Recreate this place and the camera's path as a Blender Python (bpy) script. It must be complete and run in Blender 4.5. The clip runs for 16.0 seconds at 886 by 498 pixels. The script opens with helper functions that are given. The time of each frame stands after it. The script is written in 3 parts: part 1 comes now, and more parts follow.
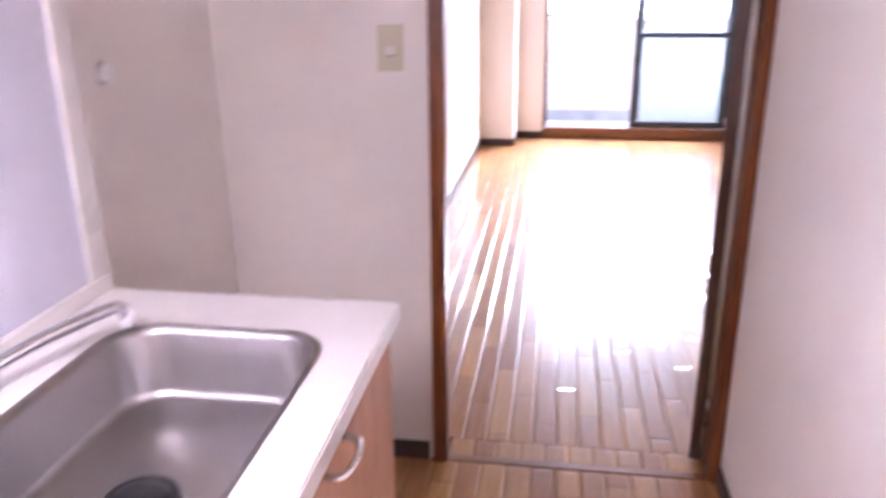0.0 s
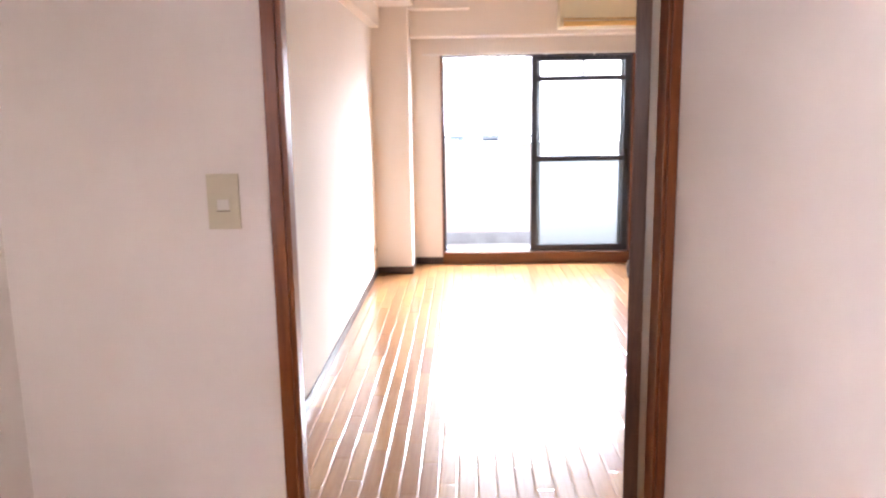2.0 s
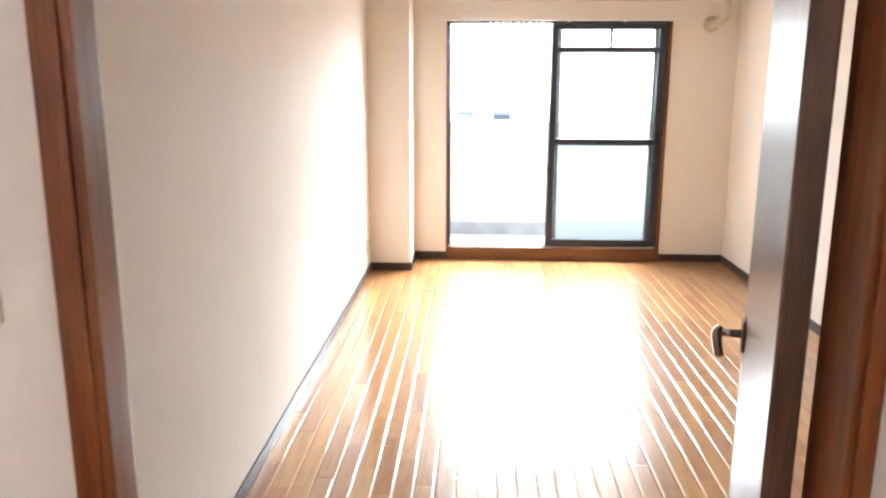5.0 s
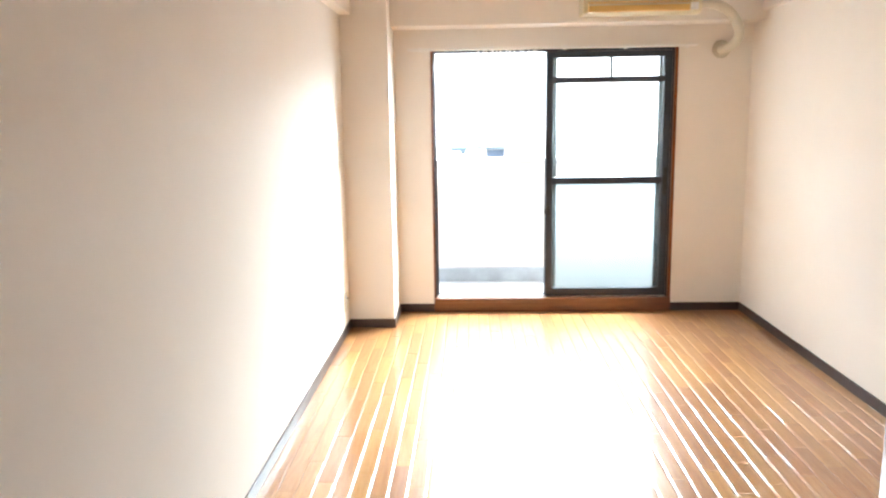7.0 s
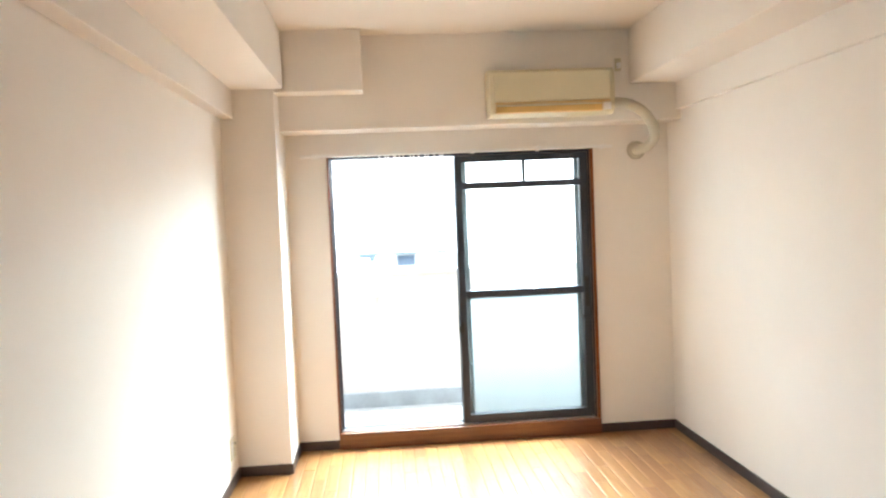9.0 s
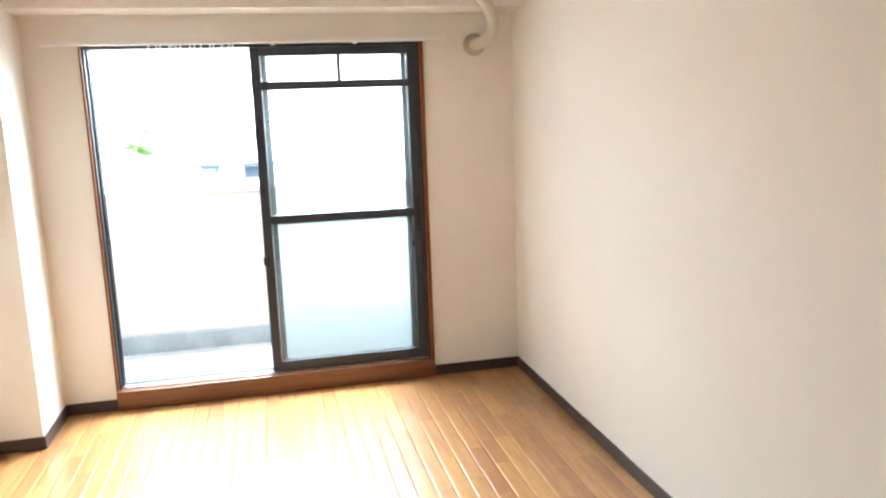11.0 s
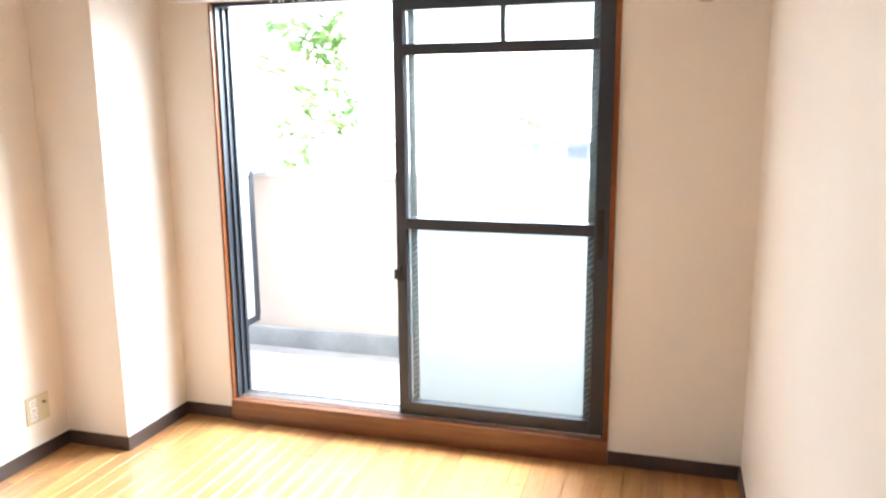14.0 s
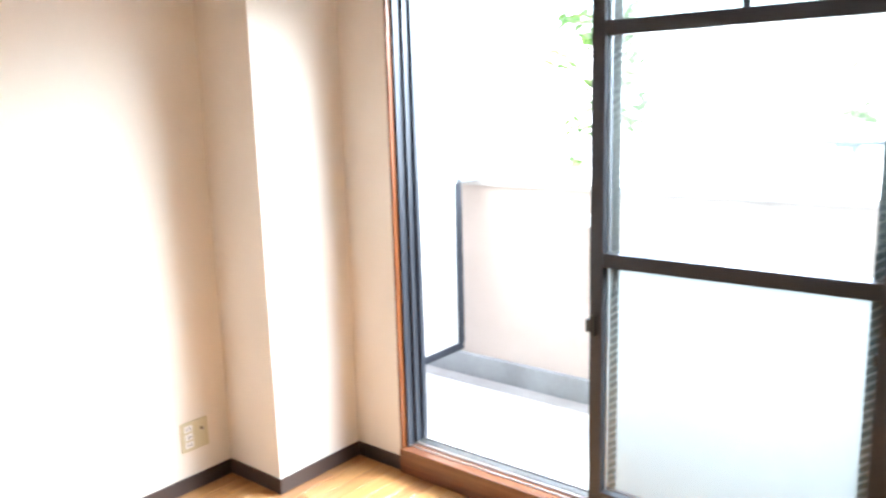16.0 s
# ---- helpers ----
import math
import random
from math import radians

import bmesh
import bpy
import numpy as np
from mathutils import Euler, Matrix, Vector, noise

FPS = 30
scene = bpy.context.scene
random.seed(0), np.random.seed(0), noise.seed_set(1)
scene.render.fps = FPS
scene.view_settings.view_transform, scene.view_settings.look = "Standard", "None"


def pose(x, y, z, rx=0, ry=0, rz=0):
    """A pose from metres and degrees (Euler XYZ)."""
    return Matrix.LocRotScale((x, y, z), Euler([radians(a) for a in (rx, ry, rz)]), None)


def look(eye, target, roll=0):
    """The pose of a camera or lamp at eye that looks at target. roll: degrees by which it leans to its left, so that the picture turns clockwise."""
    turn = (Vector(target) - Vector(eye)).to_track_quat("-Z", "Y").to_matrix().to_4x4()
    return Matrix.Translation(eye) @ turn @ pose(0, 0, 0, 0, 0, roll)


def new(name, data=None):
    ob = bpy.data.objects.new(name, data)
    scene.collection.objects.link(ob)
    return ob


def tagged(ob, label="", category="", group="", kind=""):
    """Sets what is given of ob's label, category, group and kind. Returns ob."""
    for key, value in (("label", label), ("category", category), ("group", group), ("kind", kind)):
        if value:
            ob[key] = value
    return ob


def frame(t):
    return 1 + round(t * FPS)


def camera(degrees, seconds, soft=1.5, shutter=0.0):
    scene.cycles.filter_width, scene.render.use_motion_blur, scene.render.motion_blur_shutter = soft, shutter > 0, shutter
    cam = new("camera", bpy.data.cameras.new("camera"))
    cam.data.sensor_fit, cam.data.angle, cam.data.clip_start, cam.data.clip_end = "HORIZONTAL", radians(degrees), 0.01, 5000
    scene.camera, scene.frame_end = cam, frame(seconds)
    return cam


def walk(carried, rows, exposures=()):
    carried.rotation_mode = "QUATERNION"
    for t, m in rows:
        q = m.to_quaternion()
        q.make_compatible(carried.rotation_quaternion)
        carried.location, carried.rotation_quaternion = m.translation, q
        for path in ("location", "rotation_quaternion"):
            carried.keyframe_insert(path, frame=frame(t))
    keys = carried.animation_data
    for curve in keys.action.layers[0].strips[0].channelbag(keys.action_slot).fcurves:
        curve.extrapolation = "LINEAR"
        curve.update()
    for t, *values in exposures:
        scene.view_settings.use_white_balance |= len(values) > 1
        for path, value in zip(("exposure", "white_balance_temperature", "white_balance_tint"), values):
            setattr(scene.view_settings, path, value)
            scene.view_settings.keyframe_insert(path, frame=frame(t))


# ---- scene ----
cam = camera(59.9, 16.0, 2.3, 0.5)
PATH = [
    (0, (-0.719, -0.147, 1.41), (-1.001, 1.724, 0.764), -0.5),
    (0.5, (-0.728, -0.064, 1.429), (-0.746, 1.877, 0.948), -2.1),
    (1, (-0.68, 0.055, 1.439), (-0.743, 2.013, 1.039), -1.8),
    (1.5, (-0.627, 0.163, 1.442), (-0.737, 2.122, 1.055), -1.2),
    (2, (-0.645, 0.275, 1.448), (-0.705, 2.241, 1.087), -0.9),
    (2.5, (-0.728, 0.406, 1.463), (-0.68, 2.369, 1.08), -0.7),
    (3, (-0.741, 0.532, 1.455), (-0.644, 2.491, 1.066), -0.3),
    (3.5, (-0.667, 0.695, 1.458), (-0.742, 2.659, 1.085), -0.4),
    (4, (-0.628, 0.824, 1.45), (-0.759, 2.775, 1.026), -0.1),
    (4.2, (-0.637, 0.894, 1.455), (-0.734, 2.849, 1.045), 0.2),
    (6.3, (-0.601, 1.546, 1.447), (-0.666, 3.49, 0.981), 0.2),
    (6.5, (-0.614, 1.628, 1.433), (-0.645, 3.581, 1.0), -0.0),
    (7, (-0.572, 1.764, 1.464), (-0.649, 3.733, 1.12), -0.9),
    (7.5, (-0.547, 1.901, 1.499), (-0.666, 3.849, 1.063), 1.0),
    (8, (-0.544, 2.084, 1.519), (-0.526, 4.038, 1.094), 0.9),
    (8.5, (-0.553, 2.189, 1.526), (-0.438, 4.173, 1.304), -1.9),
    (9, (-0.511, 2.364, 1.517), (-0.36, 4.357, 1.426), -2.4),
    (9.5, (-0.44, 2.599, 1.52), (-0.198, 4.57, 1.282), -0.8),
    (10, (-0.355, 2.824, 1.53), (0.132, 4.745, 1.262), -3.7),
    (10.2, (-0.297, 2.889, 1.531), (0.218, 4.796, 1.221), -3.8),
    (12.3, (0.592, 3.557, 1.453), (0.656, 5.523, 1.093), -0.4),
    (12.5, (0.671, 3.622, 1.455), (0.669, 5.587, 1.082), -0.8),
    (13, (0.858, 3.881, 1.462), (0.718, 5.836, 1.061), 1.0),
    (13.5, (0.981, 4.125, 1.465), (0.656, 6.057, 1.062), -0.4),
    (14, (1.101, 4.368, 1.483), (0.534, 6.248, 1.107), -0.5),
    (14.5, (1.066, 4.624, 1.503), (0.533, 6.531, 1.215), 1.5),
    (15, (1.058, 4.846, 1.527), (0.411, 6.712, 1.211), -0.1),
    (15.5, (1.129, 5.075, 1.499), (0.13, 6.773, 1.155), -0.2),
    (16, (1.144, 5.236, 1.488), (-0.098, 6.758, 1.112), -1.6),
]
walk(cam, [(t, look(eye, target, roll)) for t, eye, target, roll in PATH],
     exposures=[(0.0, 5.5, 5650, 27), (1.0, 5.4, 6050, 23), (3.5, 5.46, 6450, 9), (7.0, 5.41, 6250, 1), (9.5, 5.3, 6050, -4), (12.5, 5.24, 6050, 0), (13.5, 5.27, 6200, 2), (14.5, 5.3, 6450, 4), (15.0, 5.21, 6450, 4), (16.0, 5.1, 6250, 4)])

# ---- light ----
world = bpy.data.worlds.new("sky")
world.use_nodes = True
scene.world = world
wn = world.node_tree.nodes
sky = wn.new("ShaderNodeTexSky")
sky.sky_type, sky.sun_disc = "NISHITA", False
sky.sun_elevation, sky.sun_rotation = radians(55), radians(200)
sky.dust_density, sky.air_density = 4.0, 1.0
wn["Background"].inputs["Strength"].default_value = 0.06
world.node_tree.links.new(sky.outputs["Color"], wn["Background"].inputs["Color"])
sun = new("sun", bpy.data.lights.new("sun", "SUN"))
sun.data.energy, sun.data.angle, sun.data.color = 0.2, radians(20), (1.0, 0.95, 0.88)
sun.matrix_world = look((2, -5, 12), (0.2, 4.0, 0))
# Area lamp added outside the window to boost the sky's light indoors.
sky_fill = new("sky_fill", bpy.data.lights.new("sky_fill", "AREA"))
sky_fill.data.shape, sky_fill.data.size, sky_fill.data.size_y = "RECTANGLE", 6.0, 2.2
sky_fill.data.energy, sky_fill.data.color = 34.0, (0.95, 0.985, 1.03)
sky_fill.data.spread = radians(105)
sky_fill.matrix_world = look((1.3, 9.6, 3.05), (-0.1, 6.0, 1.0))


# ---- materials ----
def shader(name):
    m = bpy.data.materials.new(name)
    m.use_nodes = True
    nt = m.node_tree
    return m, nt, nt.nodes["Principled BSDF"]


def node(nt, kind, ins=(), **props):
    n = nt.nodes.new(kind)
    for k, v in props.items():
        if k == "operation":
            n.operation = v
        elif k == "data_type":
            n.data_type = v
        elif k == "blend_type":
            n.blend_type = v
    for k, v in ins:
        if isinstance(v, bpy.types.NodeSocket):
            nt.links.new(v, n.inputs[k])
        else:
            n.inputs[k].default_value = v
    return n


def ramp(nt, fac, stops):
    r = nt.nodes.new("ShaderNodeValToRGB")
    nt.links.new(fac, r.inputs["Fac"])
    el = r.color_ramp.elements
    while len(el) < len(stops):
        el.new(0.5)
    for e, (p, c) in zip(el, stops):
        e.position, e.color = p, (*c, 1)
    return r.outputs["Color"]


def coords(nt, scale=(1, 1, 1), randomize=False):
    tc = nt.nodes.new("ShaderNodeTexCoord")
    src = tc.outputs["Object"]
    if randomize:
        oi = nt.nodes.new("ShaderNodeObjectInfo")
        mul = node(nt, "ShaderNodeMath", [(0, oi.outputs["Random"]), (1, 37.0)], operation="MULTIPLY")
        src = node(nt, "ShaderNodeVectorMath", [(0, src), (1, mul.outputs[0])], operation="ADD").outputs[0]
    mp = node(nt, "ShaderNodeMapping", [("Vector", src), ("Scale", scale)])
    return mp.outputs[0]


def paint(name, color, rough=0.6, grain=300.0, bump=0.15, stain=0.06, metal=0.0, stain_scale=1.6, coat=0.0):
    """A plain surface with fine grain relief and faint large stains."""
    m, nt, b = shader(name)
    v = coords(nt)
    big = node(nt, "ShaderNodeTexNoise", [("Vector", v), ("Scale", stain_scale), ("Detail", 5.0), ("Roughness", 0.6)])
    fine = node(nt, "ShaderNodeTexNoise", [("Vector", v), ("Scale", grain), ("Detail", 2.0)])
    dark = tuple(c * (1 - stain) for c in color)
    lite = tuple(min(1, c * (1 + stain * 0.5)) for c in color)
    nt.links.new(ramp(nt, big.outputs["Fac"], [(0.3, dark), (0.7, lite)]), b.inputs["Base Color"])
    rr = node(nt, "ShaderNodeMapRange", [("Value", big.outputs["Fac"]), ("To Min", max(0.02, rough - 0.08)), ("To Max", rough + 0.08)])
    nt.links.new(rr.outputs[0], b.inputs["Roughness"])
    b.inputs["Metallic"].default_value = metal
    b.inputs["Coat Weight"].default_value = coat
    if bump:
        bp = node(nt, "ShaderNodeBump", [("Height", fine.outputs["Fac"]), ("Strength", bump), ("Distance", 0.001)])
        nt.links.new(bp.outputs[0], b.inputs["Normal"])
    return m


def wood(name, c_dark, c_mid, c_lite, scale=(14, 1.2, 14), rough=0.3, coat=0.0, coat_rough=0.1, vary=0.0, wave=0.0, pore_mix=0.7):
    """Grain drawn along the axis with the small scale; vary shifts each piece's tone."""
    m, nt, b = shader(name)
    v = coords(nt, scale, randomize=vary > 0)
    g = node(nt, "ShaderNodeTexNoise", [("Vector", v), ("Scale", 3.0), ("Detail", 7.0), ("Roughness", 0.62), ("Distortion", 0.6)])
    pores = node(nt, "ShaderNodeTexNoise", [("Vector", v), ("Scale", 22.0), ("Detail", 3.0)])
    col = ramp(nt, g.outputs["Fac"], [(0.28, c_dark), (0.5, c_mid), (0.72, c_lite)])
    pore = ramp(nt, pores.outputs["Fac"], [(0.32, (0.72, 0.68, 0.64)), (0.5, (1, 1, 1))])
    mix = node(nt, "ShaderNodeMix", [("Factor", pore_mix), (6, col), (7, pore)], data_type="RGBA", blend_type="MULTIPLY")
    out = mix.outputs[2]
    if vary:
        oi = nt.nodes.new("ShaderNodeObjectInfo")
        geo = nt.nodes.new("ShaderNodeNewGeometry")
        tot = node(nt, "ShaderNodeMath", [(0, oi.outputs["Random"]), (1, geo.outputs["Random Per Island"])], operation="ADD")
        fr = node(nt, "ShaderNodeMath", [(0, tot.outputs[0])], operation="FRACT")
        val = node(nt, "ShaderNodeMapRange", [("Value", fr.outputs[0]), ("To Min", 1 - vary), ("To Max", 1 + vary)])
        hs = node(nt, "ShaderNodeHueSaturation", [("Value", val.outputs[0]), ("Color", out)])
        hue = node(nt, "ShaderNodeMapRange", [("Value", fr.outputs[0]), ("To Min", 0.492), ("To Max", 0.508)])
        nt.links.new(hue.outputs[0], hs.inputs["Hue"])
        out = hs.outputs[0]
    nt.links.new(out, b.inputs["Base Color"])
    b.inputs["Roughness"].default_value = rough
    b.inputs["Coat Weight"].default_value = coat
    b.inputs["Coat Roughness"].default_value = coat_rough
    bp = node(nt, "ShaderNodeBump", [("Height", pores.outputs["Fac"]), ("Strength", 0.08), ("Distance", 0.001)])
    nt.links.new(bp.outputs[0], b.inputs["Normal"])
    if wave:
        w = node(nt, "ShaderNodeTexNoise", [("Vector", coords(nt, (1, 1, 1))), ("Scale", 5.0), ("Detail", 3.0)])
        small = node(nt, "ShaderNodeTexNoise", [("Vector", coords(nt, (1, 1, 1))), ("Scale", 19.0), ("Detail", 2.0)])
        both = node(nt, "ShaderNodeMath", [(0, small.outputs["Fac"]), (1, 0.16), (2, w.outputs["Fac"])], operation="MULTIPLY_ADD")
        b2 = node(nt, "ShaderNodeBump", [("Height", both.outputs[0]), ("Strength", wave), ("Distance", 0.01)])
        nt.links.new(b2.outputs[0], b.inputs["Coat Normal"])
    return m


def metal(name, color, rough=0.25, brush=None):
    m, nt, b = shader(name)
    v = coords(nt, brush or (1, 1, 1))
    n = node(nt, "ShaderNodeTexNoise", [("Vector", v), ("Scale", 60.0 if brush else 8.0), ("Detail", 4.0)])
    rr = node(nt, "ShaderNodeMapRange", [("Value", n.outputs["Fac"]), ("To Min", rough * 0.7), ("To Max", rough * 1.35)])
    nt.links.new(rr.outputs[0], b.inputs["Roughness"])
    nt.links.new(ramp(nt, n.outputs["Fac"], [(0.3, tuple(c * 0.9 for c in color)), (0.7, color)]), b.inputs["Base Color"])
    b.inputs["Metallic"].default_value = 1.0
    return m


def glass(name, frosted):
    m, nt, b = shader(name)
    out = nt.nodes["Material Output"]
    if frosted:
        tr = node(nt, "ShaderNodeBsdfTranslucent", [("Color", (0.25, 0.268, 0.274, 1))])
        rf = node(nt, "ShaderNodeBsdfRefraction", [("Color", (0.28, 0.298, 0.304, 1)), ("Roughness", 0.55), ("IOR", 1.1)])
        base = node(nt, "ShaderNodeMixShader", [("Fac", 0.6), (1, tr.outputs[0]), (2, rf.outputs[0])])
    else:
        clear = node(nt, "ShaderNodeBsdfTransparent", [("Color", (0.95, 0.965, 0.975, 1))])
        # Thin translucent veil whitens what is seen through the clear panes.
        veil = node(nt, "ShaderNodeBsdfTranslucent", [("Color", (0.9, 0.9, 0.9, 1))])
        base = node(nt, "ShaderNodeMixShader", [("Fac", 0.008), (1, clear.outputs[0]), (2, veil.outputs[0])])
    gl = node(nt, "ShaderNodeBsdfGlossy", [("Roughness", 0.25 if frosted else 0.01)])
    fr = node(nt, "ShaderNodeFresnel", [("IOR", 1.45)])
    mx = node(nt, "ShaderNodeMixShader", [("Fac", fr.outputs[0]), (1, base.outputs[0]), (2, gl.outputs[0])])
    nt.links.new(mx.outputs[0], out.inputs["Surface"])
    return m


WALLPAPER = paint("wallpaper", (0.838, 0.793, 0.730), 0.75, 420, 0.35, 0.03)
CEILING = paint("ceiling_paper", (0.84, 0.79, 0.72), 0.8, 350, 0.3, 0.03)
FLOORING = wood("varnished_flooring", (0.345, 0.160, 0.058), (0.415, 0.208, 0.081), (0.47, 0.247, 0.103), (16, 1.1, 16), 0.3, 1.0, 0.04, 0.17, 0.13, 0.35)
FLOORING.node_tree.nodes["Principled BSDF"].inputs["Specular IOR Level"].default_value = 0.15
FLOORING.node_tree.nodes["Principled BSDF"].inputs["Coat IOR"].default_value = 1.42
SUBFLOOR = paint("subfloor", (0.22, 0.11, 0.05), 0.8)
VINYL = paint("brown_vinyl", (0.055, 0.035, 0.030), 0.45, 200, 0.1, 0.15)
TRIM = wood("brown_trim_wood", (0.12, 0.032, 0.008), (0.20, 0.060, 0.016), (0.26, 0.088, 0.025), (16, 16, 1.0), 0.32)
TRIM.node_tree.nodes["Principled BSDF"].inputs["Specular IOR Level"].default_value = 0.4
THRESH = wood("threshold_wood", (0.18, 0.075, 0.025), (0.28, 0.12, 0.04), (0.34, 0.16, 0.06), (1.0, 16, 16), 0.3, 0.5, 0.12)
SILL = wood("brown_sill_wood", (0.095, 0.028, 0.009), (0.155, 0.050, 0.016), (0.20, 0.072, 0.025), (1.0, 16, 16), 0.3, 0.35, 0.15)
DOORWOOD = wood("brown_door_veneer", (0.055, 0.024, 0.011), (0.09, 0.042, 0.021), (0.12, 0.06, 0.032), (14, 14, 0.9), 0.45, 0.3, 0.2)
DOORWOOD.node_tree.nodes["Principled BSDF"].inputs["Specular IOR Level"].default_value = 0.3
BRONZE = paint("bronze_aluminium", (0.055, 0.062, 0.078), 0.38, 300, 0.04, 0.15, 0.5)
ALU = metal("bare_aluminium", (0.72, 0.73, 0.74), 0.3)
CHROME = metal("chrome", (0.85, 0.85, 0.87), 0.08)
STEEL = metal("brushed_steel", (0.44, 0.42, 0.41), 0.31, (4, 60, 60))
HANDLE = metal("dark_bronze_metal", (0.40, 0.37, 0.35), 0.2)
GLASS = glass("clear_glass", False)
FROSTED = glass("frosted_glass", True)
WHITE = paint("white_plastic", (0.84, 0.83, 0.81), 0.4, 200, 0.03, 0.03)
CREAM = paint("cream_plastic", (0.62, 0.57, 0.40), 0.42, 200, 0.04, 0.06)
ROCKER = paint("off_white_plastic", (0.72, 0.68, 0.60), 0.4, 200, 0.03, 0.03)
AGED = paint("aged_cream_plastic", (0.68, 0.62, 0.43), 0.4, 200, 0.04, 0.06)
AMBER = paint("yellowed_louvre", (0.72, 0.47, 0.16), 0.4, 200, 0.03, 0.1)
TAPE = paint("duct_tape_wrap", (0.56, 0.52, 0.42), 0.55, 90, 0.3, 0.1)
COUNTER = paint("white_laminate", (0.78, 0.74, 0.70), 0.3, 260, 0.05, 0.04)
LAVENDER = paint("pale_lavender_panel", (0.66, 0.65, 0.74), 0.22, 30, 0.02, 0.03)
CABINET = wood("cabinet_veneer", (0.42, 0.20, 0.11), (0.52, 0.27, 0.16), (0.60, 0.33, 0.20), (10, 10, 1.0), 0.4)
BLACK = paint("black_rubber_and_shade", (0.02, 0.02, 0.02), 0.5)
CONCRETE = paint("balcony_concrete", (0.62, 0.60, 0.57), 0.85, 120, 0.4, 0.2, stain_scale=3.0)
PLINTH = paint("grey_waterproofing", (0.30, 0.31, 0.32), 0.7, 120, 0.3, 0.25, stain_scale=4.0)
GUTTER = paint("stained_grey_concrete", (0.36, 0.34, 0.32), 0.85, 60, 0.4, 0.25, stain_scale=3.0)
PARAPET = paint("beige_sprayed_render", (0.55, 0.473, 0.418), 0.9, 160, 0.6, 0.07, stain_scale=3.0)
BOUNCE_CUT = paint("brown_grey_bounce_cut", (0.22, 0.19, 0.17), 0.9, 120, 0.5, 0.15, stain_scale=3.0)
BOARD = paint("white_board", (0.80, 0.80, 0.78), 0.6)
GREYMETAL = paint("grey_painted_metal", (0.17, 0.18, 0.19), 0.45, 200, 0.05, 0.1, 0.3)
SEAL = paint("dark_teal_pile_seal", (0.035, 0.05, 0.05), 0.7)
RIB = paint("grey_rib", (0.13, 0.15, 0.15), 0.4)
HOUSEWALL = paint("white_house_wall", (0.80, 0.80, 0.78), 0.85, 40, 0.3, 0.08, stain_scale=0.6)
ROOFBLUE = paint("blue_grey_roof_sheet", (0.055, 0.075, 0.09), 0.5, 30, 0.2, 0.2, stain_scale=0.7)
DARKPANE = paint("blue_grey_window_pane", (0.05, 0.065, 0.09), 0.5)
for m in (DARKPANE, ROOFBLUE):
    m.node_tree.nodes["Principled BSDF"].inputs["Specular IOR Level"].default_value = 0.1
GROUND = paint("pale_concrete_paving", (0.55, 0.55, 0.53), 0.9, 20, 0.4, 0.3, stain_scale=0.3)
BARK = paint("bark", (0.12, 0.085, 0.06), 0.9, 40, 0.8, 0.3)


def leaf_material():
    m, nt, b = shader("leaf")
    geo = nt.nodes.new("ShaderNodeNewGeometry")
    nt.links.new(ramp(nt, geo.outputs["Random Per Island"], [(0.0, (0.035, 0.08, 0.012)), (0.6, (0.06, 0.12, 0.022)), (1.0, (0.10, 0.12, 0.04))]), b.inputs["Base Color"])
    b.inputs["Roughness"].default_value = 0.5
    back = node(nt, "ShaderNodeBsdfTranslucent", [("Color", (0.10, 0.19, 0.025, 1))])
    mx = node(nt, "ShaderNodeMixShader", [("Fac", 0.25), (1, b.outputs[0]), (2, back.outputs[0])])
    nt.links.new(mx.outputs[0], nt.nodes["Material Output"].inputs["Surface"])
    return m


LEAF = leaf_material()
LAMPGLOW = bpy.data.materials.new("lamp_diffuser")
LAMPGLOW.use_nodes = True
_b = LAMPGLOW.node_tree.nodes["Principled BSDF"]
_b.inputs["Base Color"].default_value = (0.9, 0.9, 0.9, 1)
_b.inputs["Emission Color"].default_value = (1.0, 0.892, 0.90, 1)
_b.inputs["Emission Strength"].default_value = 6.0


# ---- mesh helpers ----
def bx(bm, x0, x1, y0, y1, z0, z1):
    """A box into bm."""
    v = [bm.verts.new((x, y, z)) for z in (z0, z1) for y in (y0, y1) for x in (x0, x1)]
    for f in ((0, 2, 3, 1), (4, 5, 7, 6), (0, 1, 5, 4), (2, 6, 7, 3), (0, 4, 6, 2), (1, 3, 7, 5)):
        bm.faces.new([v[i] for i in f])
    return bm


def boxes(*dims, bevel=0.0, seg=2):
    bm = bmesh.new()
    for d in dims:
        bx(bm, *d)
    if bevel:
        bmesh.ops.bevel(bm, geom=bm.edges[:], offset=bevel, segments=seg, profile=0.6, affect="EDGES")
    return bm


def cyl(bm, c0, c1, r0, r1=None, seg=20):
    """A capped round bar from c0 to c1 into bm."""
    r1 = r0 if r1 is None else r1
    a, b = Vector(c0), Vector(c1)
    q = (b - a).to_track_quat("Z", "Y").to_matrix()
    rings = []
    for c, r in ((a, r0), (b, r1)):
        rings.append([bm.verts.new(c + q @ Vector((r * math.cos(i * math.tau / seg), r * math.sin(i * math.tau / seg), 0))) for i in range(seg)])
    for i in range(seg):
        f = bm.faces.new((rings[0][i], rings[0][(i + 1) % seg], rings[1][(i + 1) % seg], rings[1][i]))
        f.smooth = True
    bm.faces.new(rings[0][::-1])
    bm.faces.new(rings[1])
    return bm


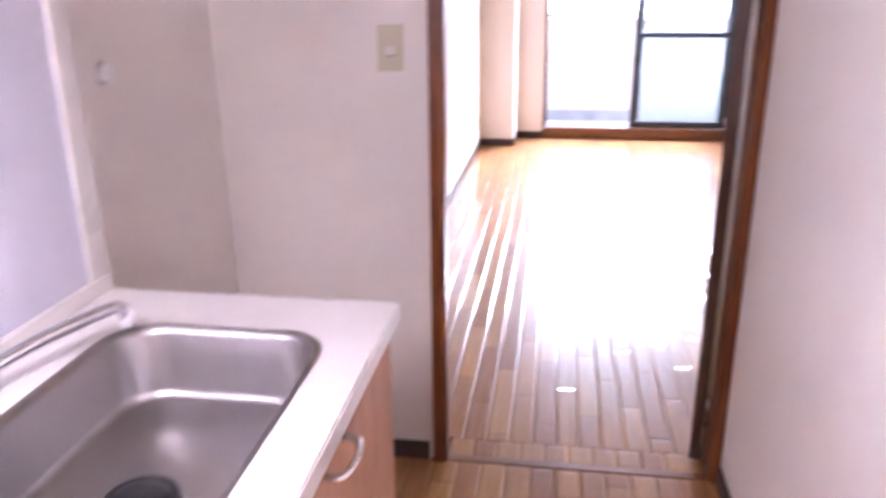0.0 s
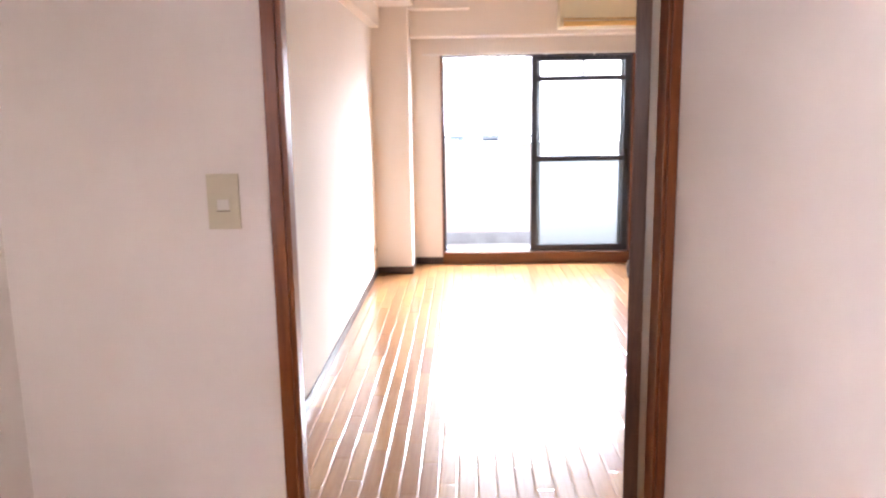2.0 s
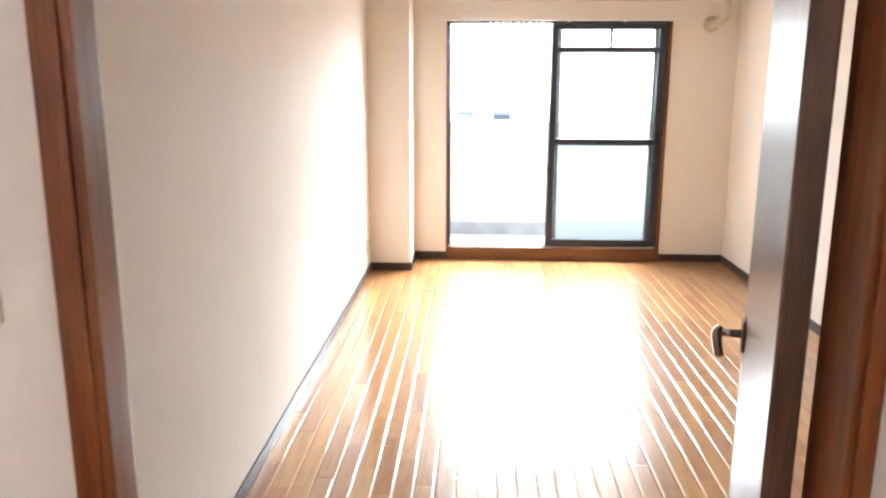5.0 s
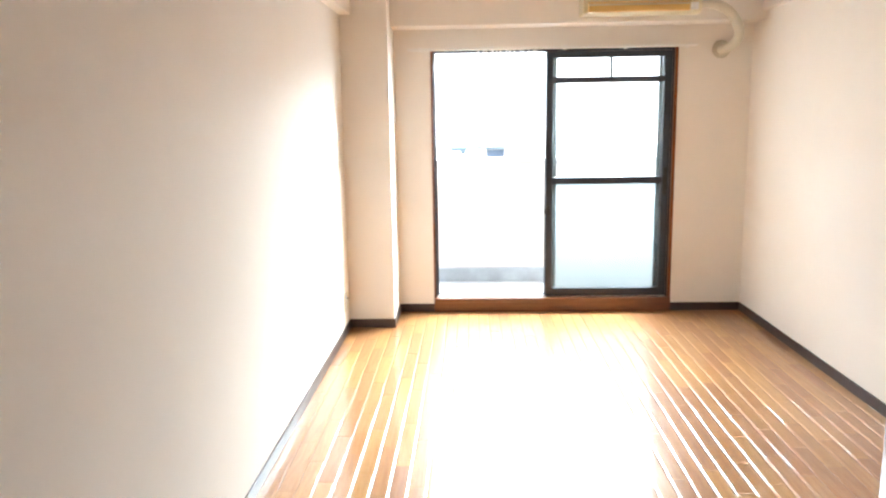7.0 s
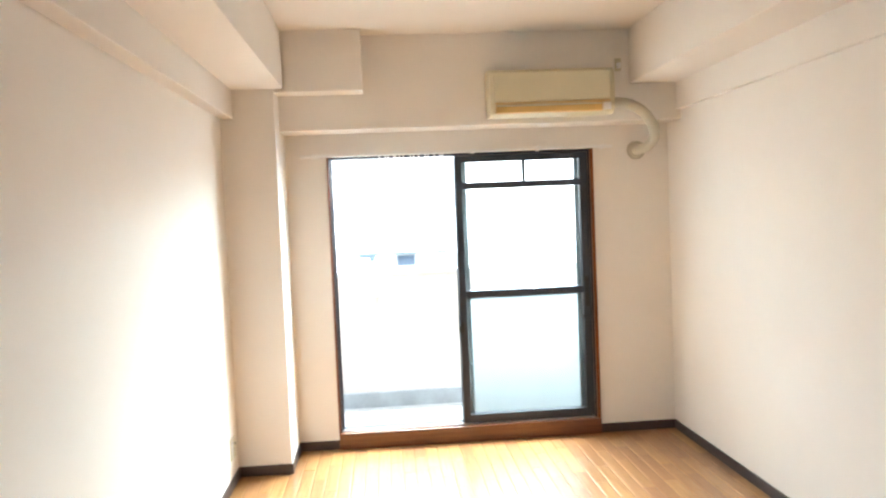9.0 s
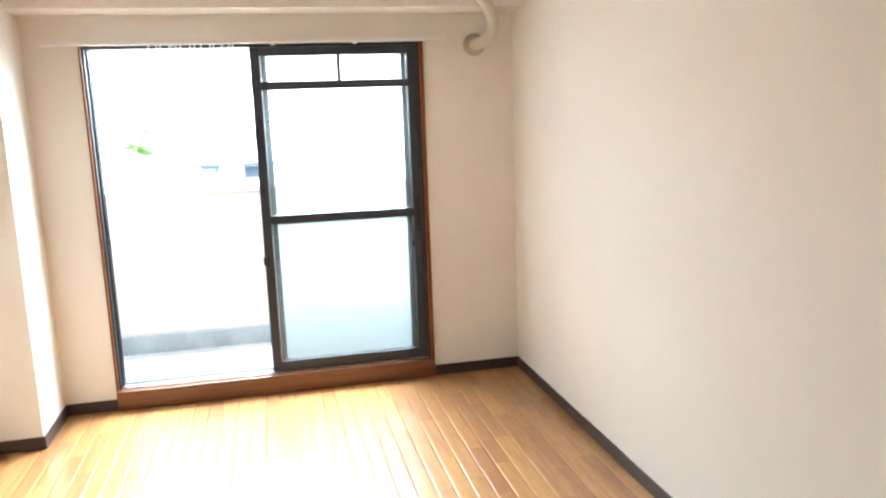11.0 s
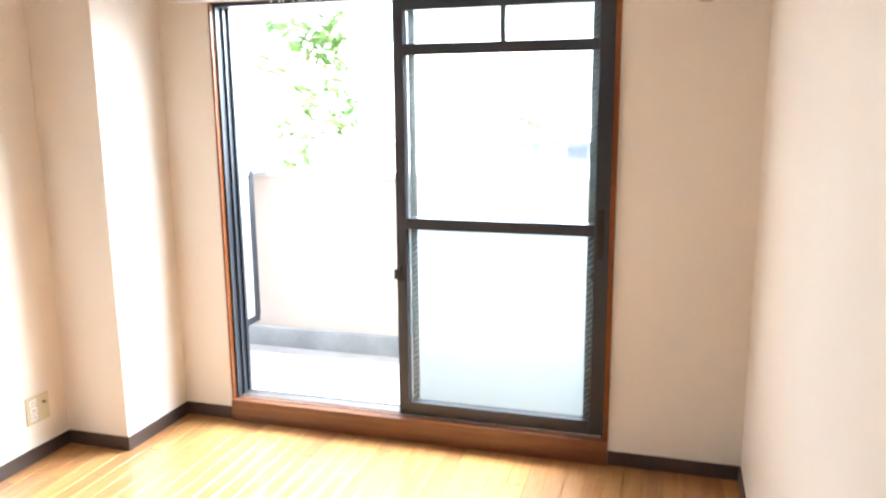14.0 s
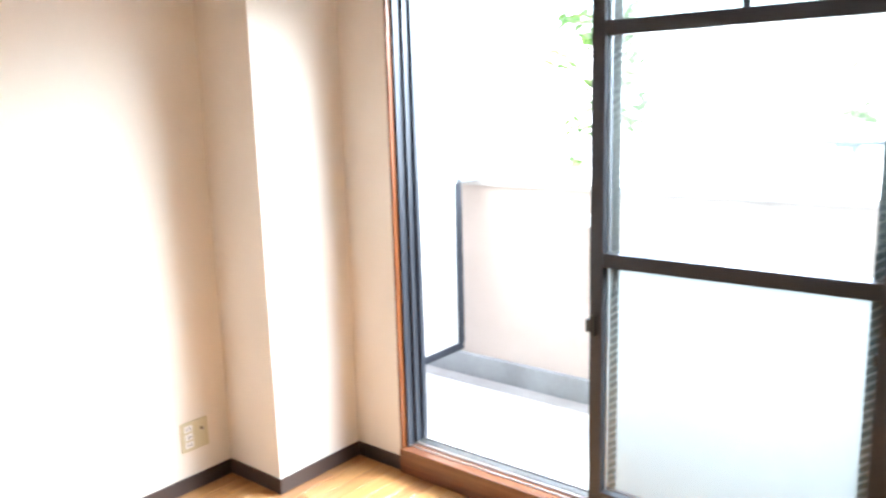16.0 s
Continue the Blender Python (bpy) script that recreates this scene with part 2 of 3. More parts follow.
def tube(bm, pts, radii, seg=14):
    """A round bent tube through pts, capped."""
    pts = [Vector(p) for p in pts]
    rings, up = [], Vector((0.13, 0.2, 1)).normalized()
    for i, p in enumerate(pts):
        d = (pts[min(i + 1, len(pts) - 1)] - pts[max(i - 1, 0)]).normalized()
        s = d.cross(up)
        s = s.normalized() if s.length > 1e-3 else Vector((1, 0, 0))
        u = s.cross(d)
        r = radii[i] if isinstance(radii, (list, tuple)) else radii
        rings.append([bm.verts.new(p + r * (math.cos(k * math.tau / seg) * s + math.sin(k * math.tau / seg) * u)) for k in range(seg)])
    for a, b in zip(rings, rings[1:]):
        for k in range(seg):
            bm.faces.new((a[k], a[(k + 1) % seg], b[(k + 1) % seg], b[k])).smooth = True
    bm.faces.new(rings[0][::-1])
    bm.faces.new(rings[-1])
    return bm


def spline(ctrl, n=8):
    """A smooth run of points through ctrl."""
    c = [Vector(p) for p in ctrl]
    c = [2 * c[0] - c[1]] + c + [2 * c[-1] - c[-2]]
    out = []
    for i in range(1, len(c) - 2):
        for k in range(n):
            t = k / n
            out.append(0.5 * (2 * c[i] + (c[i + 1] - c[i - 1]) * t + (2 * c[i - 1] - 5 * c[i] + 4 * c[i + 1] - c[i + 2]) * t * t + (3 * c[i] - c[i - 1] - 3 * c[i + 1] + c[i + 2]) * t ** 3))
    return out + [c[-2]]


def mesh_object(name, bm, material):
    bmesh.ops.recalc_face_normals(bm, faces=bm.faces[:])
    me = bpy.data.meshes.new(name)
    bm.to_mesh(me)
    bm.free()
    me.materials.append(material)
    return new(name, me)


def structure(name, bm, material, label):
    return tagged(mesh_object(name, bm, material), label, name.split("_")[0], kind="structure")


def thing(name, base, label, category, group="", kind=""):
    ob = new(name)
    ob.location = base
    ob.empty_display_size = 0.1
    return tagged(ob, label, category, group, kind)


def part(name, bm, material, parent, label=""):
    """One mesh under a thing or a part; its points are in the world's metres."""
    ob = mesh_object(name, bm, material)
    ob.parent = parent
    if parent.type == "EMPTY":
        ob.matrix_parent_inverse = Matrix.Translation(-parent.location)
    return tagged(ob, label)


# ---- room measures ----
XW, XE, YS, YN, ZC = -1.435, 1.405, 2.035, 7.40, 2.63
KY, KW, KE, KS = 1.91, -1.66, -0.203, -1.70
FYM = 1.967
DL, DR, DH = -1.02, -0.232, 2.0
WL, WR, WB, WT = -0.862, 0.890, 0.105, 1.915

# ---- structure ----
structure("wall_west", boxes((XW - 0.15, XW, YS, YN, 0, ZC)), WALLPAPER, "off-white papered side wall of the living room")
structure("wall_east", boxes((XE, XE + 0.15, YS, YN, 0, ZC)), WALLPAPER, "off-white papered side wall of the living room")
structure("wall_north", boxes((-3.2, WL, YN, YN + 0.14, -0.2, 3.4), (WR, 3.2, YN, YN + 0.14, -0.2, 3.4), (WL, WR, YN, YN + 0.14, WT, 3.4), (WL, WR, YN, YN + 0.14, -0.2, 0.06)),
          WALLPAPER, "off-white papered wall round the balcony window")
structure("wall_south", boxes((KW - 0.15, DL - 0.060, KY, YS, 0, ZC), (DL - 0.060, DL - 0.041, KY, FYM, 0, ZC), (DR + 0.055, XE + 0.15, KY, YS, 0, ZC), (DR + 0.029, DR + 0.055, KY, FYM, 0, ZC), (DL - 0.060, DR + 0.055, FYM, YS, DH + 0.04, ZC), (DL - 0.041, DR + 0.029, KY, FYM, DH + 0.02, ZC)),
          WALLPAPER, "off-white papered wall with the inner doorway")
structure("wall_kitchen_west", boxes((KW - 0.15, KW, KS, KY, 0, 2.4)), WALLPAPER, "off-white papered kitchen wall behind the counter")
structure("wall_kitchen_east", boxes((KE, KE + 0.12, KS, KY, 0, 2.4)), WALLPAPER, "off-white papered kitchen passage wall")
structure("wall_kitchen_south", boxes((KW - 0.15, KE + 0.12, KS - 0.15, KS, 0, 2.4)), WALLPAPER, "plain wall closing the kitchen passage")
structure("ceiling", boxes((XW - 0.15, XE + 0.15, KY, YN + 0.14, ZC, ZC + 0.15)), CEILING, "off-white papered ceiling of the living room")
structure("ceiling_kitchen", boxes((KW - 0.15, KE + 0.12, KS - 0.15, KY, 2.4, 2.55)), CEILING, "off-white ceiling of the kitchen passage")
structure("subfloor", boxes((KW - 0.15, XE + 0.15, KS - 0.15, YN, -0.2, -0.012)), SUBFLOOR, "dark sub-floor under the boards")
structure("column", boxes((XW, -1.121, 6.971, YN, 0, ZC), bevel=0.003), WALLPAPER, "papered structural column in the window corner")
structure("beam_west", boxes((XW, -1.36, YS, 6.971, 2.12, 2.29), bevel=0.003), WALLPAPER, "papered shallow beam along the side wall")
structure("soffit_west", boxes((XW, -1.066, YS, 6.971, 2.29, ZC), bevel=0.003), WALLPAPER, "papered boxed soffit along the ceiling")
structure("soffit_corner", boxes((-1.121, -0.60, 6.99, 7.16, 2.273, ZC), bevel=0.003), WALLPAPER, "papered box under the ceiling beside the column")
structure("beam_north", boxes((-1.121, XE, 7.16, YN, 2.060, ZC), bevel=0.003), WALLPAPER, "papered beam above the balcony window")
structure("soffit_east", boxes((1.075, XE, YS, 7.16, 2.29, ZC), bevel=0.003), WALLPAPER, "papered boxed soffit along the ceiling")
structure("beam_east", boxes((1.375, XE, YS, 7.16, 2.12, 2.29), bevel=0.003), WALLPAPER, "papered shallow beam along the side wall")

B = 0.008
for dims in ((XW, XW + B, YS, 6.971 - B), (XW, -1.121 + B, 6.971 - B, 6.971), (-1.121, -1.121 + B, 6.971, YN - B), (-1.121, WL, YN - B, YN),
             (WR, XE, YN - B, YN), (XE - B, XE, YS, YN - B), (XW + B, DL - 0.056, YS, YS + B), (DR + 0.056, XE - B, YS, YS + B),
             (KW, DL - 0.056, KY - B, KY), (KE - B, KE, KS, KY - 0.02), (KW, KW + B, 1.07, KY - B)):
    structure("baseboard", boxes((*dims, 0.001, 0.062), bevel=0.002), VINYL, "dark brown vinyl skirting along the wall foot")

# ---- inner doorway ----
frame_door = thing("door_frame", ((DL + DR) / 2, KY, 0), "dark brown wooden door frame round the inner doorway", "door frame", kind="structure")
FY0, FY1 = KY - 0.018, YS + 0.018
part("jamb", boxes((DL - 0.042, DL - 0.012, FY0, FY0 + 0.075, 0, DH + 0.04), (DL - 0.012, DL, FY0 + 0.005, FY0 + 0.055, 0, DH), (DL - 0.060, DL - 0.050, FY0 + 0.075, FY1, 0, DH + 0.04), bevel=0.002), TRIM, frame_door)
part("jamb", boxes((DR + 0.008, DR + 0.0285, FY0, FY0 + 0.075, 0, DH + 0.04), (DR, DR + 0.008, FY0 + 0.005, FY0 + 0.075, 0, DH), (DR + 0.030, DR + 0.055, FY0 + 0.075, FY1, 0, DH + 0.04), bevel=0.002), TRIM, frame_door)
part("head", boxes((DL - 0.012, DR + 0.008, FY0, FY0 + 0.075, DH, DH + 0.04), (DL - 0.050, DR + 0.030, FY0 + 0.075, FY1, DH, DH + 0.04), bevel=0.003), TRIM, frame_door)
structure("threshold", boxes((DL, DR, KY - 0.004, KY + 0.028, -0.012, 0.002), bevel=0.0015), THRESH, "flat brown wooden threshold in the doorway")

door = thing("door_1", (-0.30, 1.975, 0), "dark brown glossy veneered door standing open into the room", "door", kind="structure")
U, V = Vector((0.2946, 0.9556, 0)), Vector((0.9556, -0.2946, 0))
DOOR_M = Matrix(((U.x, V.x, 0, -0.275), (U.y, V.y, 0, 2.0), (0, 0, 1, 0), (0, 0, 0, 1)))


def door_part(name, bm, material, parent, label=""):
    bm.transform(DOOR_M)
    return part(name, bm, material, parent, label)


door_part("leaf", boxes((0, 0.714, 0, 0.034, 0.012, 1.985), bevel=0.003), DOORWOOD, door)
for z in (0.14, 1.80):
    bm = cyl(bmesh.new(), (-0.006, 0.042, z), (-0.006, 0.042, z + 0.10), 0.007, seg=12)
    bx(bm, 0.0, 0.03, 0.0345, 0.037, z, z + 0.10)
    door_part("hinge", bm, HANDLE, door, "dark metal hinge")
for side in (-1, 1):
    y0 = 0.0 if side < 0 else 0.034
    bm = boxes((0.622, 0.662, *sorted((y0, y0 + side * 0.009)), 0.932, 0.998), bevel=0.003)
    cyl(bm, (0.642, y0 + side * 0.008, 0.965), (0.642, y0 + side * 0.052, 0.965), 0.0085, seg=14)
    tube(bm, spline([(0.650, y0 + side * 0.048, 0.970), (0.638, y0 + side * 0.053, 0.966), (0.620, y0 + side * 0.053, 0.955), (0.597, y0 + side * 0.047, 0.930)], 5),
         [0.0085 + 0.002 * math.sin(i / 15 * 3) for i in range(16)], 12)
    door_part("lever_handle", bm, HANDLE, door, "dark bronze lever handle")
door_part("latch_plate", boxes((0.7135, 0.7152, 0.008, 0.026, 0.84, 0.99)), ALU, door, "steel latch plate")

switch = thing("light_switch", (-1.166, KY, 1.197), "cream plastic wall switch plate beside the doorway", "switch")
part("plate", boxes((-1.200, -1.130, KY - 0.007, KY, 1.197, 1.317), bevel=0.003), CREAM, switch)
rock = part("rocker", boxes((-1.178, -1.152, KY - 0.011, KY - 0.007, 1.240, 1.262), bevel=0.002), ROCKER, switch, "small off-white rocker button")
part("gap", boxes((-1.179, -1.151, KY - 0.0092, KY - 0.0075, 1.2360, 1.2378)), VINYL, rock, "thin dark gap under the button")
part("rocker_frame", boxes((-1.182, -1.148, KY - 0.0085, KY - 0.007, 1.228, 1.276), bevel=0.001), CREAM, switch)

# ---- balcony window ----
win = thing("window_1", (0.0, YN, 0), "sliding balcony window in dark bronze frames, one half open", "window", kind="structure")
part("sill_board", boxes((WL, WR, YN - 0.022, YN + 0.05, 0.001, WB), bevel=0.003), SILL, win, "brown wooden sill board")
for x0, x1 in ((WL, WL + 0.011), (WR - 0.020, WR)):
    part("casing", boxes((x0, x1, YN - 0.014, YN + 0.06, WB, WT), bevel=0.002), TRIM, win, "brown wooden casing")
part("casing", boxes((WL + 0.011, WR - 0.020, YN - 0.014, YN + 0.06, WT - 0.005, WT), bevel=0.001), SILL, win, "brown wooden casing")
A0, A1 = WL + 0.011, WR - 0.020
part("aluminium_frame", boxes((A0, A0 + 0.010, YN + 0.012, YN + 0.135, WB, WT - 0.005), (A0 + 0.010, A0 + 0.021, YN + 0.052, YN + 0.062, WB, WT - 0.005), (A0 + 0.010, A0 + 0.021, YN + 0.098, YN + 0.106, WB, WT - 0.005),
                              (A1 - 0.012, A1, YN + 0.012, YN + 0.135, WB, WT - 0.005), (A0 + 0.010, A1 - 0.012, YN + 0.012, YN + 0.135, WT - 0.020, WT - 0.005), bevel=0.0015), BRONZE, win)
part("bottom_track", boxes((A0, A1, YN + 0.006, YN + 0.145, WB - 0.045, WB - 0.012), (A0, A1, YN + 0.022, YN + 0.026, WB - 0.012, WB + 0.006), (A0, A1, YN + 0.050, YN + 0.056, WB - 0.012, WB + 0.008),
                           (A0, A1, YN + 0.094, YN + 0.10, WB - 0.012, WB + 0.008), bevel=0.001), ALU, win, "bare aluminium sliding track")
part("track_seal", boxes((A0 + 0.022, -0.034, YN + 0.0938, YN + 0.1002, WB + 0.0082, WB + 0.0125)), BLACK, win, "thin black seal line")


def sash(x0, x1, y0, transom, latch, lower):
    y1 = y0 + 0.030
    zt = WT - 0.022
    dims = [(x0, x0 + 0.046, y0, y1, WB, zt), (x1 - 0.05, x1, y0, y1, WB, zt), (x0 + 0.046, x1 - 0.05, y0, y1, WB, 0.168), (x0 + 0.046, x1 - 0.05, y0, y1, 1.850, zt),
            (x0 + 0.046, x1 - 0.05, y0, y1, 0.950, 0.997)]
    if transom:
        dims.append((x0 + 0.046, x1 - 0.05, y0, y1, 1.672, 1.717))
        xm = (x0 + x1) / 2 + 0.017
        dims.append((xm - 0.011, xm + 0.011, y0 + 0.004, y1 - 0.004, 1.717, 1.850))
    s = part("sash", boxes(*dims, bevel=0.002), BRONZE, win)
    yc = (y0 + y1) / 2
    panes = [(0.168, 0.950, lower, "clear glass pane" if lower is GLASS else "frosted glass pane"), (0.997, 1.672 if transom else 1.850, GLASS, "clear glass pane")]
    for za, zb, mat, lab in panes:
        p = part("pane", boxes((x0 + 0.042, x1 - 0.046, yc - 0.002, yc + 0.002, za - 0.003, zb + 0.003)), mat, s, lab)
        p.visible_shadow = False
    if transom:
        for xa, xb in ((x0 + 0.042, xm), (xm, x1 - 0.046)):
            p = part("pane", boxes((xa, xb - 0.0005, yc - 0.002, yc + 0.002, 1.714, 1.853)), GLASS, s, "small clear glass pane")
            p.visible_shadow = False
    if latch:
        part("crescent_latch", boxes((x0 - 0.012, x0 + 0.002, y0 - 0.006, y0 + 0.014, 0.728, 0.772), (x0 + 0.008, x0 + 0.024, y0 - 0.014, y0, 0.72, 0.79), bevel=0.002), BLACK, s, "black latch")
        bm = boxes((x1 - 0.040, x1 - 0.012, y0 - 0.004, y0, 0.86, 1.06), (x1 - 0.033, x1 - 0.019, y0 - 0.006, y0 - 0.004, 0.88, 1.04), bevel=0.001)
        part("finger_pull", bm, BLACK, s, "recessed black finger pull")
        part("stopper", boxes((x1 - 0.062, x1 - 0.05, y0 + 0.004, y0 + 0.02, 0.775, 0.805), bevel=0.002), BLACK, s)
    return s


sash(-0.031, A1 - 0.012, YN + 0.028, True, True, GLASS)
outer = sash(-0.036, A1 - 0.012, YN + 0.066, False, False, FROSTED)


def ribs(x0, x1, y):
    """Slanting ribs of a wired seal strip."""
    bm = bmesh.new()
    z = WB + 0.02
    while z < 1.82:
        v = [bm.verts.new(p) for p in ((x0, y, z), (x1, y, z + 0.024), (x1, y, z + 0.031), (x0, y, z + 0.007))]
        w = [bm.verts.new((p.co.x, y + 0.0012, p.co.z)) for p in v]
        bm.faces.new(v)
        for i in range(4):
            bm.faces.new((v[i], w[i], w[(i + 1) % 4], v[(i + 1) % 4]))
        z += 0.026
    return bm


# Pale strip stands for the outer stile's side face catching daylight.
part("stile_strip", boxes((0.000, 0.019, YN + 0.0625, YN + 0.0655, WB + 0.01, 1.87), bevel=0.001), ALU, outer, "pale aluminium strip standing for the lit side of the stile")
for xa, xb in ((0.0195, 0.050), (0.776, 0.806)):
    pl = part("pleat", boxes((xa, xb, YN + 0.074, YN + 0.077, WB + 0.01, 1.86)), SEAL, outer, "dark seal strip")
    part("ribs", ribs(xa, xb, YN + 0.0725), RIB, pl, "slanting pale ribs")

RZ = WT - 0.003
rail = thing("curtain_rail", (0.01, YN - 0.04, RZ), "white double curtain rail with runners above the window", "curtain rail")
for y in (YN - 0.075, YN - 0.040):
    part("rail", boxes((-1.02, 1.005, y - 0.006, y + 0.006, RZ - 0.004, RZ + 0.013), bevel=0.002), WHITE, rail)
for x in (-0.93, -0.42, 0.09, 0.52, 0.95):
    part("bracket", boxes((x - 0.012, x + 0.012, YN - 0.085, YN - 0.001, RZ + 0.013, RZ + 0.019), (x - 0.012, x + 0.012, YN - 0.004, YN - 0.001, RZ - 0.01, RZ + 0.013), bevel=0.001), WHITE, rail)
for i in range(14):
    x = -0.52 + 0.032 * i + 0.008 * math.sin(i * 2.3)
    bm = boxes((x - 0.004, x + 0.004, YN - 0.079, YN - 0.071, RZ - 0.014, RZ - 0.002), bevel=0.001)
    bmesh.ops.create_circle(bm, cap_ends=True, radius=0.005, segments=10, matrix=Matrix.Translation((x, YN - 0.075, RZ - 0.018)) @ Matrix.Rotation(radians(90), 4, "X"))
    part("runner", bm, WHITE, rail)

# ---- air conditioner ----
ac = thing("air_conditioner", (0.53, 7.16, 2.09), "yellowed cream wall air conditioner with an amber louvre", "air conditioner")


def ac_profile(x0, x1, inset=0.0):
    """The rounded casing drawn across its width."""
    prof = [(7.159, 2.095), (7.02, 2.088), (6.985, 2.10), (6.965, 2.135), (6.958, 2.19), (6.958, 2.30), (6.966, 2.345), (6.99, 2.366), (7.03, 2.372), (7.159, 2.372)]
    bm = bmesh.new()
    a = [bm.verts.new((x0, y + inset, z)) for y, z in prof]
    b = [bm.verts.new((x1, y + inset, z)) for y, z in prof]
    for i in range(len(prof)):
        j = (i + 1) % len(prof)
        bm.faces.new((a[i], a[j], b[j], b[i]))
    bm.faces.new(a)
    bm.faces.new(b)
    return bm


part("body", ac_profile(0.176, 0.898, 0.006), AGED, ac)
part("end_cap", ac_profile(0.158, 0.176), AGED, ac)
part("end_cap", ac_profile(0.898, 0.918), AGED, ac)
fp = part("front_panel", boxes((0.182, 0.892, 6.952, 6.964, 2.168, 2.345), bevel=0.004), AGED, ac)
part("panel_line", boxes((0.186, 0.888, 6.9505, 6.954, 2.160, 2.166)), AMBER, fp)
part("air_outlet", boxes((0.191, 0.840, 6.957, 6.985, 2.102, 2.158), bevel=0.003), AMBER, ac, "shadowed amber outlet slot")
part("louvre", boxes((0.194, 0.835, 6.945, 6.957, 2.104, 2.137), bevel=0.003), AMBER, ac, "yellowed plastic louvre")
part("louvre", boxes((0.194, 0.835, 6.948, 6.957, 2.142, 2.152), bevel=0.002), AGED, ac)
part("display", boxes((0.848, 0.893, 6.950, 6.966, 2.108, 2.150), bevel=0.002), WHITE, ac, "small white receiver window")

hose = thing("air_conditioner_hose", (1.02, 7.25, 2.15), "tape-wrapped beige air conditioner hose curling into the wall", "hose")
pts = spline([(0.88, 7.10, 2.145), (0.96, 7.10, 2.165), (1.05, 7.10, 2.155), (1.14, 7.10, 2.105), (1.20, 7.105, 2.02), (1.222, 7.15, 1.945), (1.21, 7.24, 1.900), (1.190, 7.33, 1.887), (1.180, 7.402, 1.886)], 8)
part("pipe", tube(bmesh.new(), pts, [0.031 + 0.0015 * (i % 3) for i in range(len(pts))], 16), TAPE, hose)
bm = cyl(bmesh.new(), (1.185, YN - 0.012, 1.888), (1.185, YN, 1.888), 0.062, seg=28)
cyl(bm, (1.185, YN - 0.022, 1.888), (1.185, YN - 0.012, 1.888), 0.042, 0.055, seg=28)
part("wall_collar", bm, TAPE, hose, "round plastic wall collar")
plug = thing("aircon_socket", (1.02, 7.16, 2.42), "small cream power socket beside the air conditioner", "socket")
part("plate", boxes((0.985, 1.025, 7.153, 7.16, 2.37, 2.45), bevel=0.002), CREAM, plug)
part("plug", boxes((0.993, 1.017, 7.13, 7.153, 2.385, 2.42), bevel=0.004), WHITE, plug)

outlet = thing("power_outlet", (XW, 6.82, 0.165), "cream two-gang wall outlet plate near the skirting", "outlet")
part("plate", boxes((XW, XW + 0.006, 6.750, 6.870, 0.165, 0.285), bevel=0.002), CREAM, outlet)
for z in (0.180, 0.213, 0.246):
    so = part("socket", boxes((XW + 0.006, XW + 0.010, 6.764, 6.800, z, z + 0.026), bevel=0.001), WHITE, outlet, "white socket insert")
    for y in (6.775, 6.787):
        part("slot", boxes((XW + 0.010, XW + 0.0106, y, y + 0.003, z + 0.008, z + 0.018)), BLACK, so)
bm = cyl(bmesh.new(), (XW + 0.006, 6.840, 0.245), (XW + 0.016, 6.840, 0.245), 0.0065, 0.0055, 16)
part("aerial_jack", bm, HANDLE, outlet, "small round metal aerial jack")

# ---- kitchen ----
CX, CZ, CY1, PX = -1.003, 0.85, 1.158, -1.600
structure("wall_kitchen_panel", boxes((KW, PX, KS, CY1 + 0.010, 0, 2.4)), WALLPAPER, "boxed wall section behind the kitchen counter")
panel = thing("splashback", (PX + 0.01, 0.2, CZ), "pale lavender glossy splashback panel with white trim", "splashback")
part("panel", boxes((PX, PX + 0.008, -0.95, 1.108, CZ + 0.03, 1.75)), LAVENDER, panel)
part("edge_trim", boxes((PX, PX + 0.015, 1.108, 1.165, CZ + 0.03, 1.75), bevel=0.003), COUNTER, panel, "white edge trim")
part("upstand", boxes((PX, PX + 0.022, -0.95, CY1, CZ, CZ + 0.03), bevel=0.003), COUNTER, panel, "white upstand strip")
hook = thing("wall_cap", (KW, 1.36, 1.225), "small round white plastic cap on the wall", "cap")
bm = cyl(bmesh.new(), (KW, 1.36, 1.245), (KW + 0.020, 1.36, 1.245), 0.024, 0.019, 20)
part("cap", bm, WHITE, hook)

SX0, SX1, SY0, SY1 = -1.465, -1.085, 0.20, 1.005


def rounded(cx0, cx1, cy0, cy1, r, n=7):
    out = []
    for (x, y, a0) in ((cx1 - r, cy1 - r, 0), (cx0 + r, cy1 - r, 90), (cx0 + r, cy0 + r, 180), (cx1 - r, cy0 + r, 270)):
        for k in range(n):
            a = radians(a0 + 90 * k / (n - 1))
            out.append((x + r * math.cos(a), y + r * math.sin(a)))
    return out


